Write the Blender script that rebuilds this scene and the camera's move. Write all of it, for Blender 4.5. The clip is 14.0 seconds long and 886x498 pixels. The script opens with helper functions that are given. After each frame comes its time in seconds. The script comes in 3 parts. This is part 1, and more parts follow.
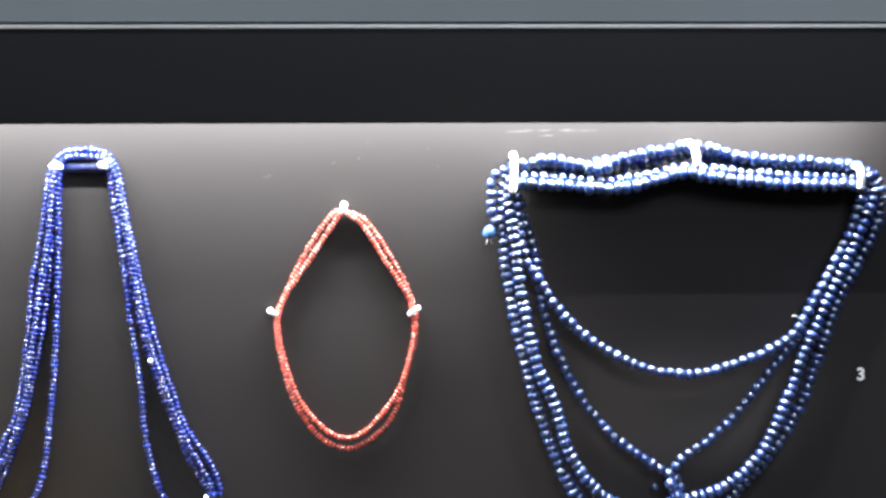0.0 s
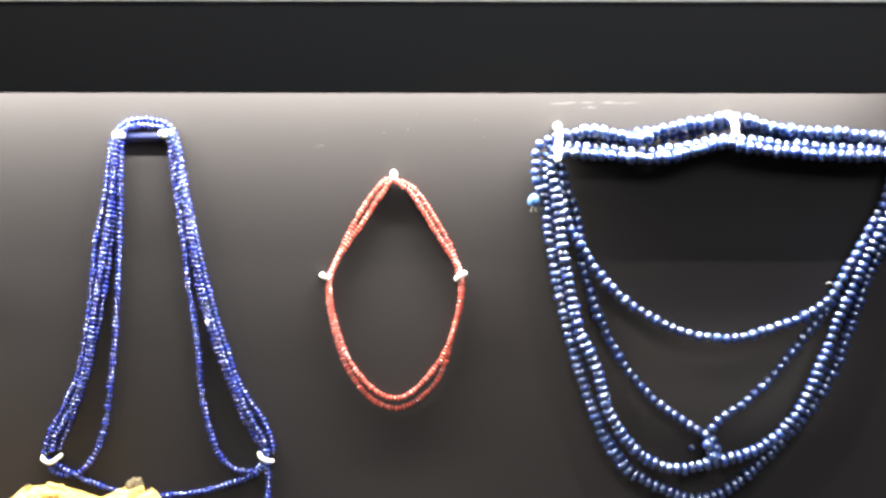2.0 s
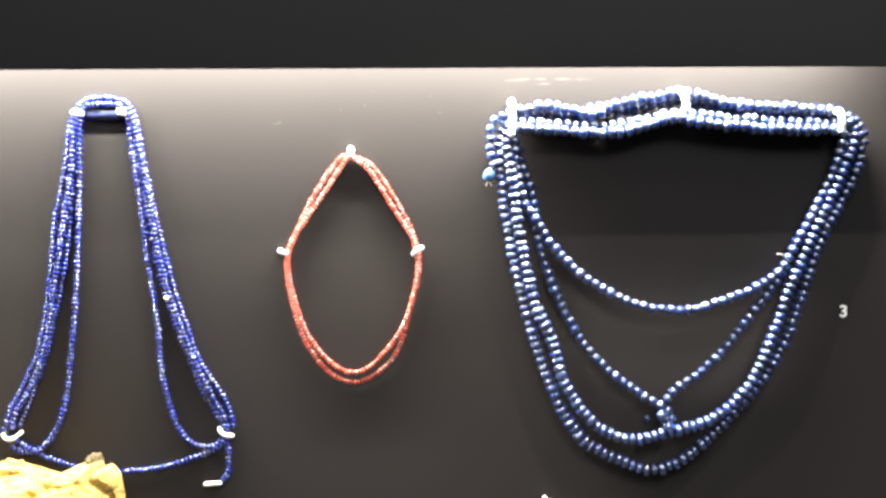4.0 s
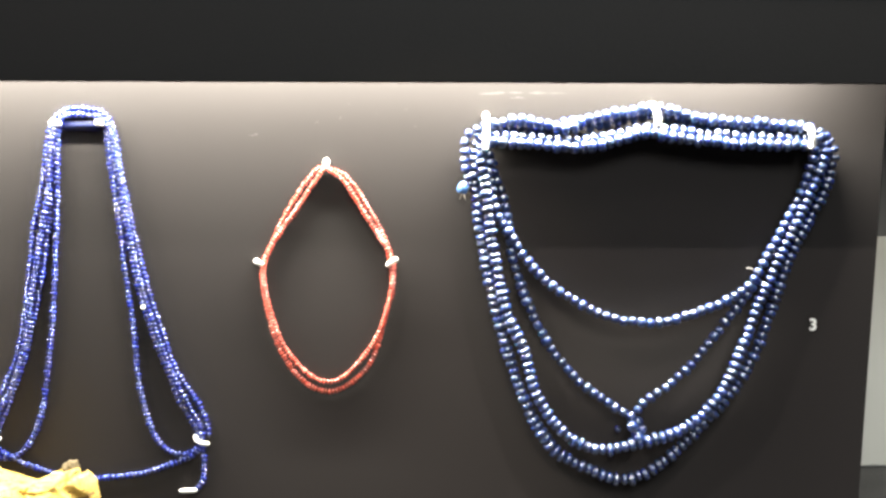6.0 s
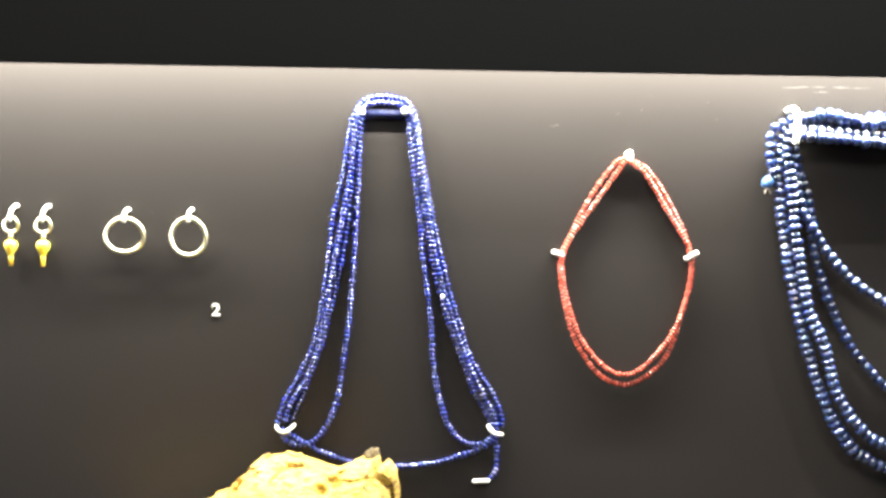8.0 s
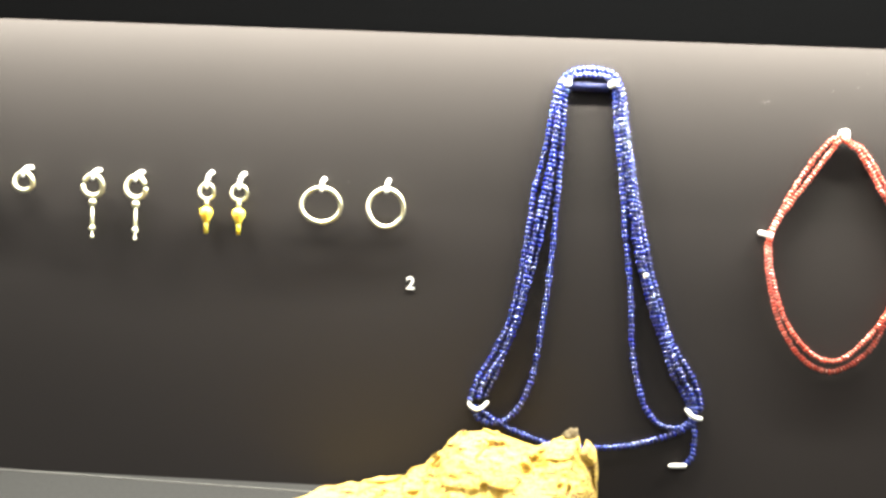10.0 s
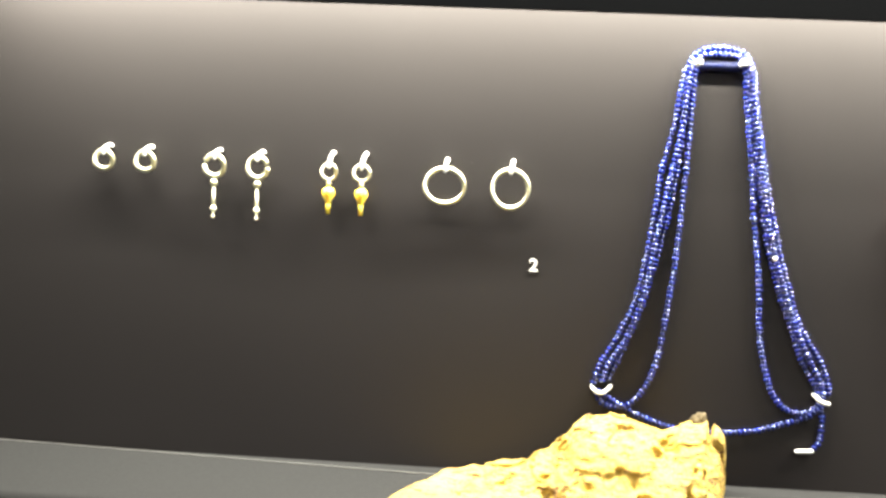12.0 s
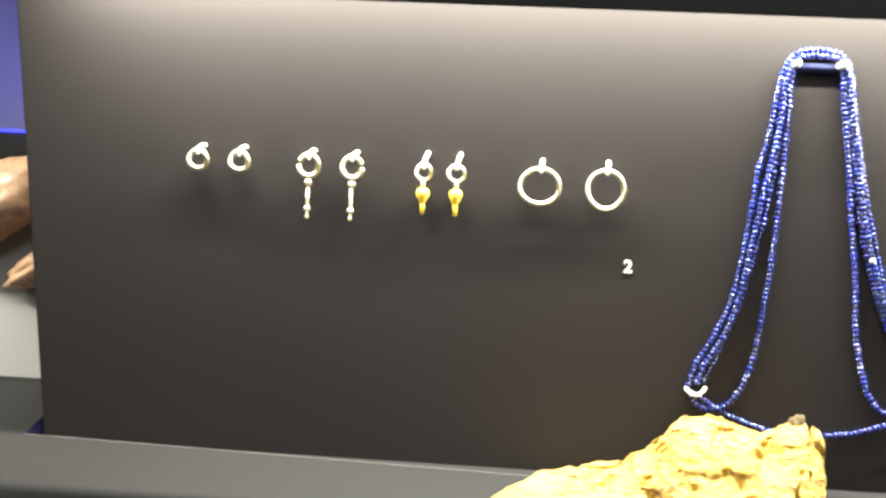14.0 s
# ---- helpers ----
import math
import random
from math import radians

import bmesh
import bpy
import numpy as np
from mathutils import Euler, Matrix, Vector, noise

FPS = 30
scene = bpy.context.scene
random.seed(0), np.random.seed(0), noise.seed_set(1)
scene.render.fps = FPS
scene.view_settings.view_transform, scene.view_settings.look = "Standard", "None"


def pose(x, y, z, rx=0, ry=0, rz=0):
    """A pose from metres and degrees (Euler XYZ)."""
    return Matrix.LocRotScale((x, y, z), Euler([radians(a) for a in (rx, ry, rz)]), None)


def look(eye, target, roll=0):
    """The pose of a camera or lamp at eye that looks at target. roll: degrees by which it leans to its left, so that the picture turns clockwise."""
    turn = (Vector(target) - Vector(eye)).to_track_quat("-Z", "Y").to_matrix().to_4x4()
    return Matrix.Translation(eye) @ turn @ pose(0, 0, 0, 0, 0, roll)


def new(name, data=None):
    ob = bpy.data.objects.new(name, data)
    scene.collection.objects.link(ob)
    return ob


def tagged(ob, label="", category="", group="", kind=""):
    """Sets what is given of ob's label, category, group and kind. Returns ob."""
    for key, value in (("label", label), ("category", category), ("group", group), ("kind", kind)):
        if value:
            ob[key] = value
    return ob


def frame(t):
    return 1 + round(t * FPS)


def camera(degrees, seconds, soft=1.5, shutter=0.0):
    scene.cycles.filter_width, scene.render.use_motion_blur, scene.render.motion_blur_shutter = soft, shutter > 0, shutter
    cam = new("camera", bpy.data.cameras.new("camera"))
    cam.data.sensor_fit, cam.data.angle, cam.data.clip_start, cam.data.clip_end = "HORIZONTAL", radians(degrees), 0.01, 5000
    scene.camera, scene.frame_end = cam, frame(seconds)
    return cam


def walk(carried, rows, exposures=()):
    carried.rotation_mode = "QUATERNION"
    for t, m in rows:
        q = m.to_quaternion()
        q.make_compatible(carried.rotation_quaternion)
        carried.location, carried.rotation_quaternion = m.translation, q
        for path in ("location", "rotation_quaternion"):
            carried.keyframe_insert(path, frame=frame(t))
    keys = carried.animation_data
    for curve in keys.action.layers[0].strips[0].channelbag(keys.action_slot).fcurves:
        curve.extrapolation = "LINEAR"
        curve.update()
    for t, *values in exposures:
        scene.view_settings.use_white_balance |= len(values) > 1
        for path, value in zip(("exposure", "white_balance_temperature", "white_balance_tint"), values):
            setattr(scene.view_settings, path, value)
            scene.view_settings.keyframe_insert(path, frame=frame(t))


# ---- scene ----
# ---- camera ----
cam = camera(50.0, 14.0, soft=2.8)
# seconds, place in metres, turn in degrees
PATH = [
    (0, -0.0056, -0.5267, 1.4590, 87.959, 0.242, -0.984),
    (0.5, -0.0007, -0.5303, 1.4553, 87.612, 0.351, -0.703),
    (1, -0.0067, -0.5353, 1.4511, 87.630, 0.176, -0.459),
    (1.5, -0.0188, -0.5427, 1.4432, 87.892, -0.051, -0.215),
    (2, -0.0241, -0.5470, 1.4413, 87.939, -0.044, -0.135),
    (2.5, -0.0216, -0.5470, 1.4409, 87.935, 0.191, -0.129),
    (3, -0.0225, -0.5473, 1.4362, 87.936, 0.347, -0.629),
    (3.5, -0.0188, -0.5496, 1.4261, 88.326, 0.473, -0.609),
    (4, -0.0068, -0.5545, 1.4231, 88.345, 0.364, -0.925),
    (4.2, -0.0039, -0.5579, 1.4211, 88.634, 0.228, -1.321),
    (5.25, 0.0192, -0.5592, 1.4283, 88.227, 0.076, -1.160),
    (6.3, -0.0064, -0.5605, 1.4355, 87.820, -0.075, -0.999),
    (6.5, -0.0197, -0.5605, 1.4355, 87.820, -0.075, -0.999),
    (7, -0.0696, -0.5598, 1.4413, 87.359, -0.334, -0.805),
    (7.5, -0.1060, -0.5592, 1.4331, 88.136, -0.528, -0.258),
    (8, -0.1562, -0.5571, 1.4280, 87.891, -1.003, 0.171),
    (8.5, -0.1817, -0.5544, 1.4283, 87.357, -1.283, 0.660),
    (9, -0.2132, -0.5497, 1.4244, 87.215, -1.612, 0.611),
    (9.2, -0.2206, -0.5484, 1.4239, 86.999, -1.748, 1.242),
    (11.5, -0.3068, -0.5447, 1.4086, 86.907, -2.621, 2.748),
    (12, -0.3136, -0.5436, 1.4139, 86.028, -2.564, 3.231),
    (12.5, -0.3255, -0.5456, 1.4048, 86.818, -2.429, 2.918),
    (13, -0.3359, -0.5458, 1.4074, 86.574, -2.537, 3.228),
    (13.5, -0.3488, -0.5462, 1.4086, 86.462, -2.758, 3.651),
    (14, -0.3643, -0.5466, 1.4027, 86.988, -2.781, 3.514),
]
walk(cam, [(t, pose(x, y, z, rx, ry, rz)) for t, x, y, z, rx, ry, rz in PATH],
     exposures=[(0.0, -0.22, 6000, 5), (0.8, -0.12, 6220, 5), (2.0, -0.02, 6500, 5), (4.0, 0.20, 6850, 4), (6.5, 0.14, 7050, 3), (9.0, -0.08, 7100, 2), (14.0, -0.06, 7050, 2)])

# ---- main sizes of the place ----
BASE = 1.2495                      # top of the grey showcase floor
PANEL_L, PANEL_R = -0.630, 0.2665  # ends of the black display panel
FASCIA_Y, FASCIA_LOW, FASCIA_TOP = -0.038, 1.5062, 1.5545

# ---- light ----
world = bpy.data.worlds.new("gallery_dim")
world.use_nodes = True
world.node_tree.nodes["Background"].inputs["Color"].default_value = (0.55, 0.6, 0.7, 1)
world.node_tree.nodes["Background"].inputs["Strength"].default_value = 0.01
scene.world = world


def area_lamp(name, m, sx, sy, watts, colour, spread=180):
    data = bpy.data.lights.new(name, "AREA")
    data.shape, data.size, data.size_y, data.energy, data.color, data.spread = "RECTANGLE", sx, sy, watts, colour, radians(spread)
    ob = new(name, data)
    ob.matrix_world = m
    return ob


# the strip behind the fascia, which washes down the panel
area_lamp("strip_light", pose(-0.1920, -0.0262, 1.553, 9, 0, 0), 0.856, 0.003, 16.8, (1.0, 0.968, 0.915))
# the gallery's ceiling light, behind and above the visitor
area_lamp("gallery_light", look((0.2, -1.6, 2.85), (0.0, 0, 1.3)), 1.6, 1.0, 46, (0.90, 0.94, 1.0))
# a warm spot of the showcase on the weathered lump
spot = bpy.data.lights.new("showcase_spot", "SPOT")
spot.energy, spot.spot_size, spot.spot_blend, spot.shadow_soft_size, spot.color = 4.6, radians(10), 0.9, 0.01, (1.0, 0.82, 0.40)
new("showcase_spot", spot).matrix_world = look((-0.40, -0.52, 1.85), (-0.248, -0.068, 1.255))
# its twin, which leaves a faint warm pool low on the panel between red necklace and collar
twin = bpy.data.lights.new("showcase_spot", "SPOT")
twin.energy, twin.spot_size, twin.spot_blend, twin.shadow_soft_size, twin.color = 8.5, radians(25), 1.0, 0.01, (1.0, 0.76, 0.50)
new("showcase_spot", twin).matrix_world = look((0.06, -0.52, 1.85), (0.0, 0.0, 1.315))
# two track spots of the gallery, above and before the showcase; the fascia shades the panel's top from them
for x in (-0.90, 0.72):
    track = bpy.data.lights.new("track_spot", "SPOT")
    track.energy, track.spot_size, track.spot_blend, track.shadow_soft_size, track.color = 61, radians(50), 0.9, 0.009, (1.0, 0.925, 0.92)
    new("track_spot", track).matrix_world = look((x, -0.50, 2.63), (-0.03, 0.0, 1.35))
# lamps over the neighbouring displays behind the panel
area_lamp("side_light", look((-1.0, -0.020, 1.62), (-0.76, 0.16, 1.34)), 0.3, 0.02, 2.2, (1.0, 0.96, 0.9), 80)
area_lamp("side_light", look((0.65, 0.0, 1.95), (0.42, 0.12, 1.3)), 0.3, 0.1, 1.7, (1.0, 0.97, 0.93), 62)
area_lamp("blue_wash", look((-0.95, 0.36, 1.47), (-0.95, 0.50, 1.62)), 0.9, 0.02, 0.80, (0.34, 0.33, 1.0))
# two tiny unseen lamps in the slot, added for its blue and white glow
area_lamp("blue_wash", pose(-0.638, 0.035, BASE - 0.012, 0, 0, 0), 0.012, 0.012, 0.02, (0.3, 0.25, 1.0))
area_lamp("slot_fill", pose(0.280, 0.035, BASE - 0.010, 0, 0, 0), 0.012, 0.012, 0.03, (1.0, 0.97, 0.93))


# ---- materials ----
def material(name, colour, rough=0.5, metal=0.0, var=0.15, scale=40.0, bump=0.0, bump_scale=200.0, coat=0.0, rand=0.0, second=None, spec=0.5, coat_rough=0.19, coat_ior=2.1, inner=0.0, tint=None):
    m = bpy.data.materials.new(name)
    m.use_nodes = True
    n, l = m.node_tree.nodes, m.node_tree.links
    b = n["Principled BSDF"]
    b.inputs["Roughness"].default_value, b.inputs["Metallic"].default_value = rough, metal
    b.inputs["Coat Weight"].default_value, b.inputs["Specular IOR Level"].default_value = coat, spec
    b.inputs["Coat Roughness"].default_value, b.inputs["Coat IOR"].default_value = coat_rough, coat_ior
    if tint:
        b.inputs["Specular Tint"].default_value = (*tint, 1)
    # light that wanders inside tinted glass
    b.inputs["Subsurface Weight"].default_value, b.inputs["Subsurface Scale"].default_value = inner, 0.004
    b.inputs["Subsurface Radius"].default_value = (0.05, 0.15, 1.0)
    tc = n.new("ShaderNodeTexCoord")
    big = n.new("ShaderNodeTexNoise")
    big.inputs["Scale"].default_value, big.inputs["Detail"].default_value = scale, 6
    l.new(tc.outputs["Object"], big.inputs["Vector"])
    ramp = n.new("ShaderNodeMix")
    ramp.data_type = "RGBA"
    dark = tuple(c * (1 - var) for c in colour) if second is None else second
    ramp.inputs["A"].default_value, ramp.inputs["B"].default_value = (*dark, 1), (*(min(1, c * (1 + var)) for c in colour), 1)
    l.new(big.outputs["Fac"], ramp.inputs["Factor"])
    out = ramp.outputs["Result"]
    if rand:
        info, hsv = n.new("ShaderNodeObjectInfo"), n.new("ShaderNodeHueSaturation")
        mr = n.new("ShaderNodeMapRange")
        mr.inputs["To Min"].default_value, mr.inputs["To Max"].default_value = 1 - rand, 1 + rand
        geo, total, part_of = n.new("ShaderNodeNewGeometry"), n.new("ShaderNodeMath"), n.new("ShaderNodeMath")
        part_of.operation = "FRACT"
        l.new(info.outputs["Random"], total.inputs[0])
        l.new(geo.outputs["Random Per Island"], total.inputs[1])
        l.new(total.outputs["Value"], part_of.inputs[0])
        l.new(part_of.outputs["Value"], mr.inputs["Value"])
        l.new(mr.outputs["Result"], hsv.inputs["Value"])
        l.new(out, hsv.inputs["Color"])
        out = hsv.outputs["Color"]
    l.new(out, b.inputs["Base Color"])
    fine = n.new("ShaderNodeTexNoise")
    fine.inputs["Scale"].default_value, fine.inputs["Detail"].default_value = bump_scale, 4
    l.new(tc.outputs["Object"], fine.inputs["Vector"])
    rr = n.new("ShaderNodeMapRange")
    rr.inputs["To Min"].default_value, rr.inputs["To Max"].default_value = rough * 0.85, min(1, rough * 1.15)
    l.new(fine.outputs["Fac"], rr.inputs["Value"])
    l.new(rr.outputs["Result"], b.inputs["Roughness"])
    if bump:
        bn = n.new("ShaderNodeBump")
        bn.inputs["Strength"].default_value, bn.inputs["Distance"].default_value = bump, 0.001
        l.new(fine.outputs["Fac"], bn.inputs["Height"])
        l.new(bn.outputs["Normal"], b.inputs["Normal"])
    return m


def glow(name, colour, strength):
    m = bpy.data.materials.new(name)
    m.use_nodes = True
    b = m.node_tree.nodes["Principled BSDF"]
    b.inputs["Base Color"].default_value = (*colour, 1)
    b.inputs["Emission Color"].default_value, b.inputs["Emission Strength"].default_value = (*colour, 1), strength
    return m


M_PANEL = material("satin_black_paint", (0.0226, 0.0201, 0.0204), 0.7, var=0.10, scale=7, bump=0.06, bump_scale=900, spec=0.08)
M_FASCIA = material("matt_black_fascia", (0.0056, 0.0057, 0.0066), 0.6, var=0.2, scale=12, bump=0.08, bump_scale=700, spec=0.2)
# the hood's soft reflections are put into the colour as broad mottling
M_HOOD = material("grey_lacquer_painted_reflections", (0.17, 0.187, 0.20), 0.2, var=0.25, scale=4, spec=0.5)
# mostly non-metal; pale and dull stretches of colour stand for the metal's reflections
M_TRIM = material("satin_aluminium", (0.7, 0.7, 0.7), 0.35, 0.25, var=0.45, scale=7, second=(0.3, 0.3, 0.31))
M_BOARD = material("grey_board_paint", (0.36, 0.36, 0.345), 0.6, var=0.08, scale=9, bump=0.1, bump_scale=600)
M_BASE = material("grey_paint", (0.0190, 0.0190, 0.0198), 0.65, var=0.1, scale=9, bump=0.1, bump_scale=600, spec=0.2)
M_LIP = material("pale_board_edge", (0.12, 0.118, 0.115), 0.5, var=0.25, scale=60)
M_WALL = material("pale_wall_paint", (0.5, 0.5, 0.52), 0.8, var=0.05, scale=4)
M_ROOM = material("dark_gallery_paint", (0.1, 0.1, 0.11), 0.8, var=0.1, scale=2)
M_FLOORING = material("gallery_carpet", (0.06, 0.06, 0.065), 0.95, var=0.3, scale=60, bump=0.4, bump_scale=300)
M_BLUE = material("dark_blue_glass", (0.012, 0.032, 0.130), 0.34, var=0.3, scale=300, bump=0.15, bump_scale=1500, coat=0.85, rand=0.4, second=(0.004, 0.012, 0.065), spec=1.0, coat_rough=0.22, coat_ior=2.1, inner=0.5, tint=(0.6, 0.72, 1.0))
M_COBALT = material("cobalt_glass", (0.005, 0.012, 0.130), 0.22, var=0.25, scale=400, bump=0.1, bump_scale=2000, coat=0.5, rand=0.45, second=(0.003, 0.006, 0.10), spec=1.0, coat_rough=0.18, coat_ior=1.85, inner=0.4, tint=(0.45, 0.6, 1.0))
M_BAR = material("midnight_blue_bar", (0.004, 0.009, 0.06), 0.55, var=0.3, scale=200, spec=0.3, rand=0.2)
M_PALE = material("pale_blue_glass", (0.05, 0.12, 0.30), 0.3, var=0.3, scale=400, spec=0.6)
M_RED = material("orange_red_carnelian", (0.37, 0.048, 0.030), 0.3, var=0.3, scale=500, bump=0.1, bump_scale=2000, coat=0.8, rand=0.4, second=(0.40, 0.038, 0.018), spec=0.6)
M_THREAD = material("dark_cord", (0.02, 0.025, 0.07), 0.8, scale=900)
M_REDTHREAD = material("red_cord", (0.2, 0.03, 0.02), 0.8, scale=900)
M_PIN = material("white_plastic_sleeve", (0.72, 0.72, 0.70), 0.35, var=0.06, scale=300)
M_GOLD = material("gold", (1.0, 0.92, 0.66), 0.45, 1.0, var=0.12, scale=300, bump=0.1, bump_scale=1200)
M_YELLOW = material("yellow_stone", (0.88, 0.66, 0.10), 0.6, var=0.12, scale=300)
for n in M_YELLOW.node_tree.nodes:
    if n.bl_idname == "ShaderNodeBsdfPrincipled":
        n.inputs["Subsurface Weight"].default_value, n.inputs["Subsurface Radius"].default_value = 0.6, (1.0, 0.7, 0.15)
M_WHITE = material("white_lettering", (0.85, 0.85, 0.84), 0.5, var=0.03)
M_FIBRE = material("pale_fibre", (0.42, 0.40, 0.37), 0.8, var=0.2, scale=900)
M_DUST = material("pale_dust", (0.036, 0.035, 0.034), 0.9, var=0.3, scale=800)
M_RUST = material("rusty_brown_crust", (0.66, 0.41, 0.25), 0.42, var=0.5, scale=110, bump=0.8, bump_scale=240, second=(0.14, 0.06, 0.04))
M_LED = glow("blue_led", (0.04, 0.05, 1.0), 1.4)


def weathered():
    """Ochre crust with brown stains, pits and pale chalky patches."""
    m = bpy.data.materials.new("weathered_ochre")
    m.use_nodes = True
    n, l = m.node_tree.nodes, m.node_tree.links
    b = n["Principled BSDF"]
    b.inputs["Roughness"].default_value, b.inputs["Specular IOR Level"].default_value = 0.85, 0.25
    tc, mp = n.new("ShaderNodeTexCoord"), n.new("ShaderNodeMapping")
    mp.inputs["Scale"].default_value = (0.45, 0.9, 2.4)
    l.new(tc.outputs["Object"], mp.inputs["Vector"])

    def tex(scale, detail, rough=0.6):
        t = n.new("ShaderNodeTexNoise")
        t.inputs["Scale"].default_value, t.inputs["Detail"].default_value, t.inputs["Roughness"].default_value = scale, detail, rough
        l.new(mp.outputs["Vector"], t.inputs["Vector"])
        return t.outputs["Fac"]

    def step(value, lo, hi):
        r = n.new("ShaderNodeMapRange")
        r.inputs["From Min"].default_value, r.inputs["From Max"].default_value = lo, hi
        l.new(value, r.inputs["Value"])
        return r.outputs["Result"]

    def mix(fac, a, c):
        x = n.new("ShaderNodeMix")
        x.data_type = "RGBA"
        l.new(fac, x.inputs["Factor"])
        for key, v in (("A", a), ("B", c)):
            if isinstance(v, tuple):
                x.inputs[key].default_value = (*v, 1)
            else:
                l.new(v, x.inputs[key])
        return x.outputs["Result"]

    base = mix(step(tex(38, 5), 0.35, 0.65), (0.52, 0.345, 0.08), (0.66, 0.475, 0.135))
    stain = mix(step(tex(44, 9, 0.74), 0.585, 0.61), base, (0.22, 0.125, 0.05))
    streak = mix(step(tex(150, 8, 0.72), 0.55, 0.58), stain, (0.26, 0.15, 0.06))
    pit = mix(step(tex(240, 4), 0.595, 0.62), streak, (0.13, 0.075, 0.035))
    l.new(pit, b.inputs["Base Color"])
    bn = n.new("ShaderNodeBump")
    bn.inputs["Strength"].default_value, bn.inputs["Distance"].default_value = 1.0, 0.0034
    l.new(tex(130, 9, 0.72), bn.inputs["Height"])
    l.new(bn.outputs["Normal"], b.inputs["Normal"])
    return m


M_ROCK = weathered()


# ---- builders ----
def mesh_of(name, bm, mat, smooth=False):
    me = bpy.data.meshes.new(name)
    bmesh.ops.recalc_face_normals(bm, faces=bm.faces)
    bm.to_mesh(me)
    bm.free()
    me.materials.append(mat)
    if smooth:
        me.polygons.foreach_set("use_smooth", [True] * len(me.polygons))
    return me


def part(name, bm, mat, parent=None, label="", smooth=False):
    ob = new(name, mesh_of(name, bm, mat, smooth))
    ob.parent = parent
    return tagged(ob, label)


def box(x0, x1, y0, y1, z0, z1, bevel=0.0):
    bm = bmesh.new()
    bmesh.ops.create_cube(bm, size=1)
    bmesh.ops.transform(bm, verts=bm.verts, matrix=Matrix.Translation(((x0 + x1) / 2, (y0 + y1) / 2, (z0 + z1) / 2)) @ Matrix.Diagonal((x1 - x0, y1 - y0, z1 - z0, 1)))
    if bevel:
        bmesh.ops.bevel(bm, geom=bm.edges[:], offset=bevel, segments=2, affect="EDGES")
    return bm


def prism(outline, z0, z1):
    """An upright prism over an outline of (x, y)."""
    bm = bmesh.new()
    low = [bm.verts.new((x, y, z0)) for x, y in outline]
    top = [bm.verts.new((x, y, z1)) for x, y in outline]
    bm.faces.new(low)
    bm.faces.new(top)
    k = len(outline)
    for i in range(k):
        bm.faces.new((low[i], low[(i + 1) % k], top[(i + 1) % k], top[i]))
    return bm


def spline(points, step):
    """Even points along a Catmull-Rom curve through the given points."""
    pts = [Vector(p) for p in points]
    pts = [pts[0] * 2 - pts[1]] + pts + [pts[-1] * 2 - pts[-2]]
    fine = []
    for a, b, c, d in zip(pts, pts[1:], pts[2:], pts[3:]):
        for i in range(24):
            s = i / 24
            fine.append(0.5 * (2 * b + (c - a) * s + (2 * a - 5 * b + 4 * c - d) * s * s + (3 * b - a - 3 * c + d) * s ** 3))
    fine.append(pts[-2])
    out, need = [fine[0]], step
    for p, q in zip(fine, fine[1:]):
        run = (q - p).length
        while run >= need and run > 0:
            p = p.lerp(q, need / run)
            out.append(p)
            run, need = (q - p).length, step
        need -= run
    return out


def tube(points, radius, sides=8, caps=True, radii=None):
    """A round tube along points, with hemispherical-looking tapered ends."""
    bm, rings = bmesh.new(), []
    pts = [Vector(p) for p in points]
    up = Vector((0, 1, 0.01)).normalized()
    for i, p in enumerate(pts):
        way = (pts[min(i + 1, len(pts) - 1)] - pts[max(i - 1, 0)]).normalized()
        side = way.cross(up)
        side = side.normalized() if side.length > 1e-4 else Vector((1, 0, 0))
        other = side.cross(way).normalized()
        r = radii[i] if radii else radius
        if caps and not radii and i in (0, len(pts) - 1):
            r = radius * 0.55
        rings.append([bm.verts.new(p + r * (math.cos(a) * side + math.sin(a) * other)) for a in (2 * math.pi * j / sides for j in range(sides))])
    for a, b in zip(rings, rings[1:]):
        for j in range(sides):
            bm.faces.new((a[j], a[(j + 1) % sides], b[(j + 1) % sides], b[j]))
    if caps:
        bm.faces.new(rings[0])
        bm.faces.new(rings[-1])
    return bm


def lathe(profile, sides=12):
    """A turned body along z from (radius, z) pairs."""
    bm, rings = bmesh.new(), []
    for r, z in profile:
        rings.append([bm.verts.new((r * math.cos(a), r * math.sin(a), z)) for a in (2 * math.pi * j / sides for j in range(sides))])
    for a, b in zip(rings, rings[1:]):
        for j in range(sides):
            bm.faces.new((a[j], a[(j + 1) % sides], b[(j + 1) % sides], b[j]))
    bm.faces.new(rings[0])
    bm.faces.new(rings[-1])
    return bm


def bead_profile(radius, length, square=False):
    h = length / 2
    if square:
        return [(radius * 0.35, -h), (radius * 0.70, -h * 0.96), (radius * 0.90, -h * 0.72), (radius * 0.985, -h * 0.36), (radius, 0.0), (radius * 0.985, h * 0.36), (radius * 0.90, h * 0.72), (radius * 0.70, h * 0.96), (radius * 0.35, h)]
    return [(radius * 0.35, -h), (radius * 0.72, -h * 0.95), (radius * 0.93, -h * 0.58), (radius, 0.0), (radius * 0.93, h * 0.58), (radius * 0.72, h * 0.95), (radius * 0.35, h)]


BEADS = {}


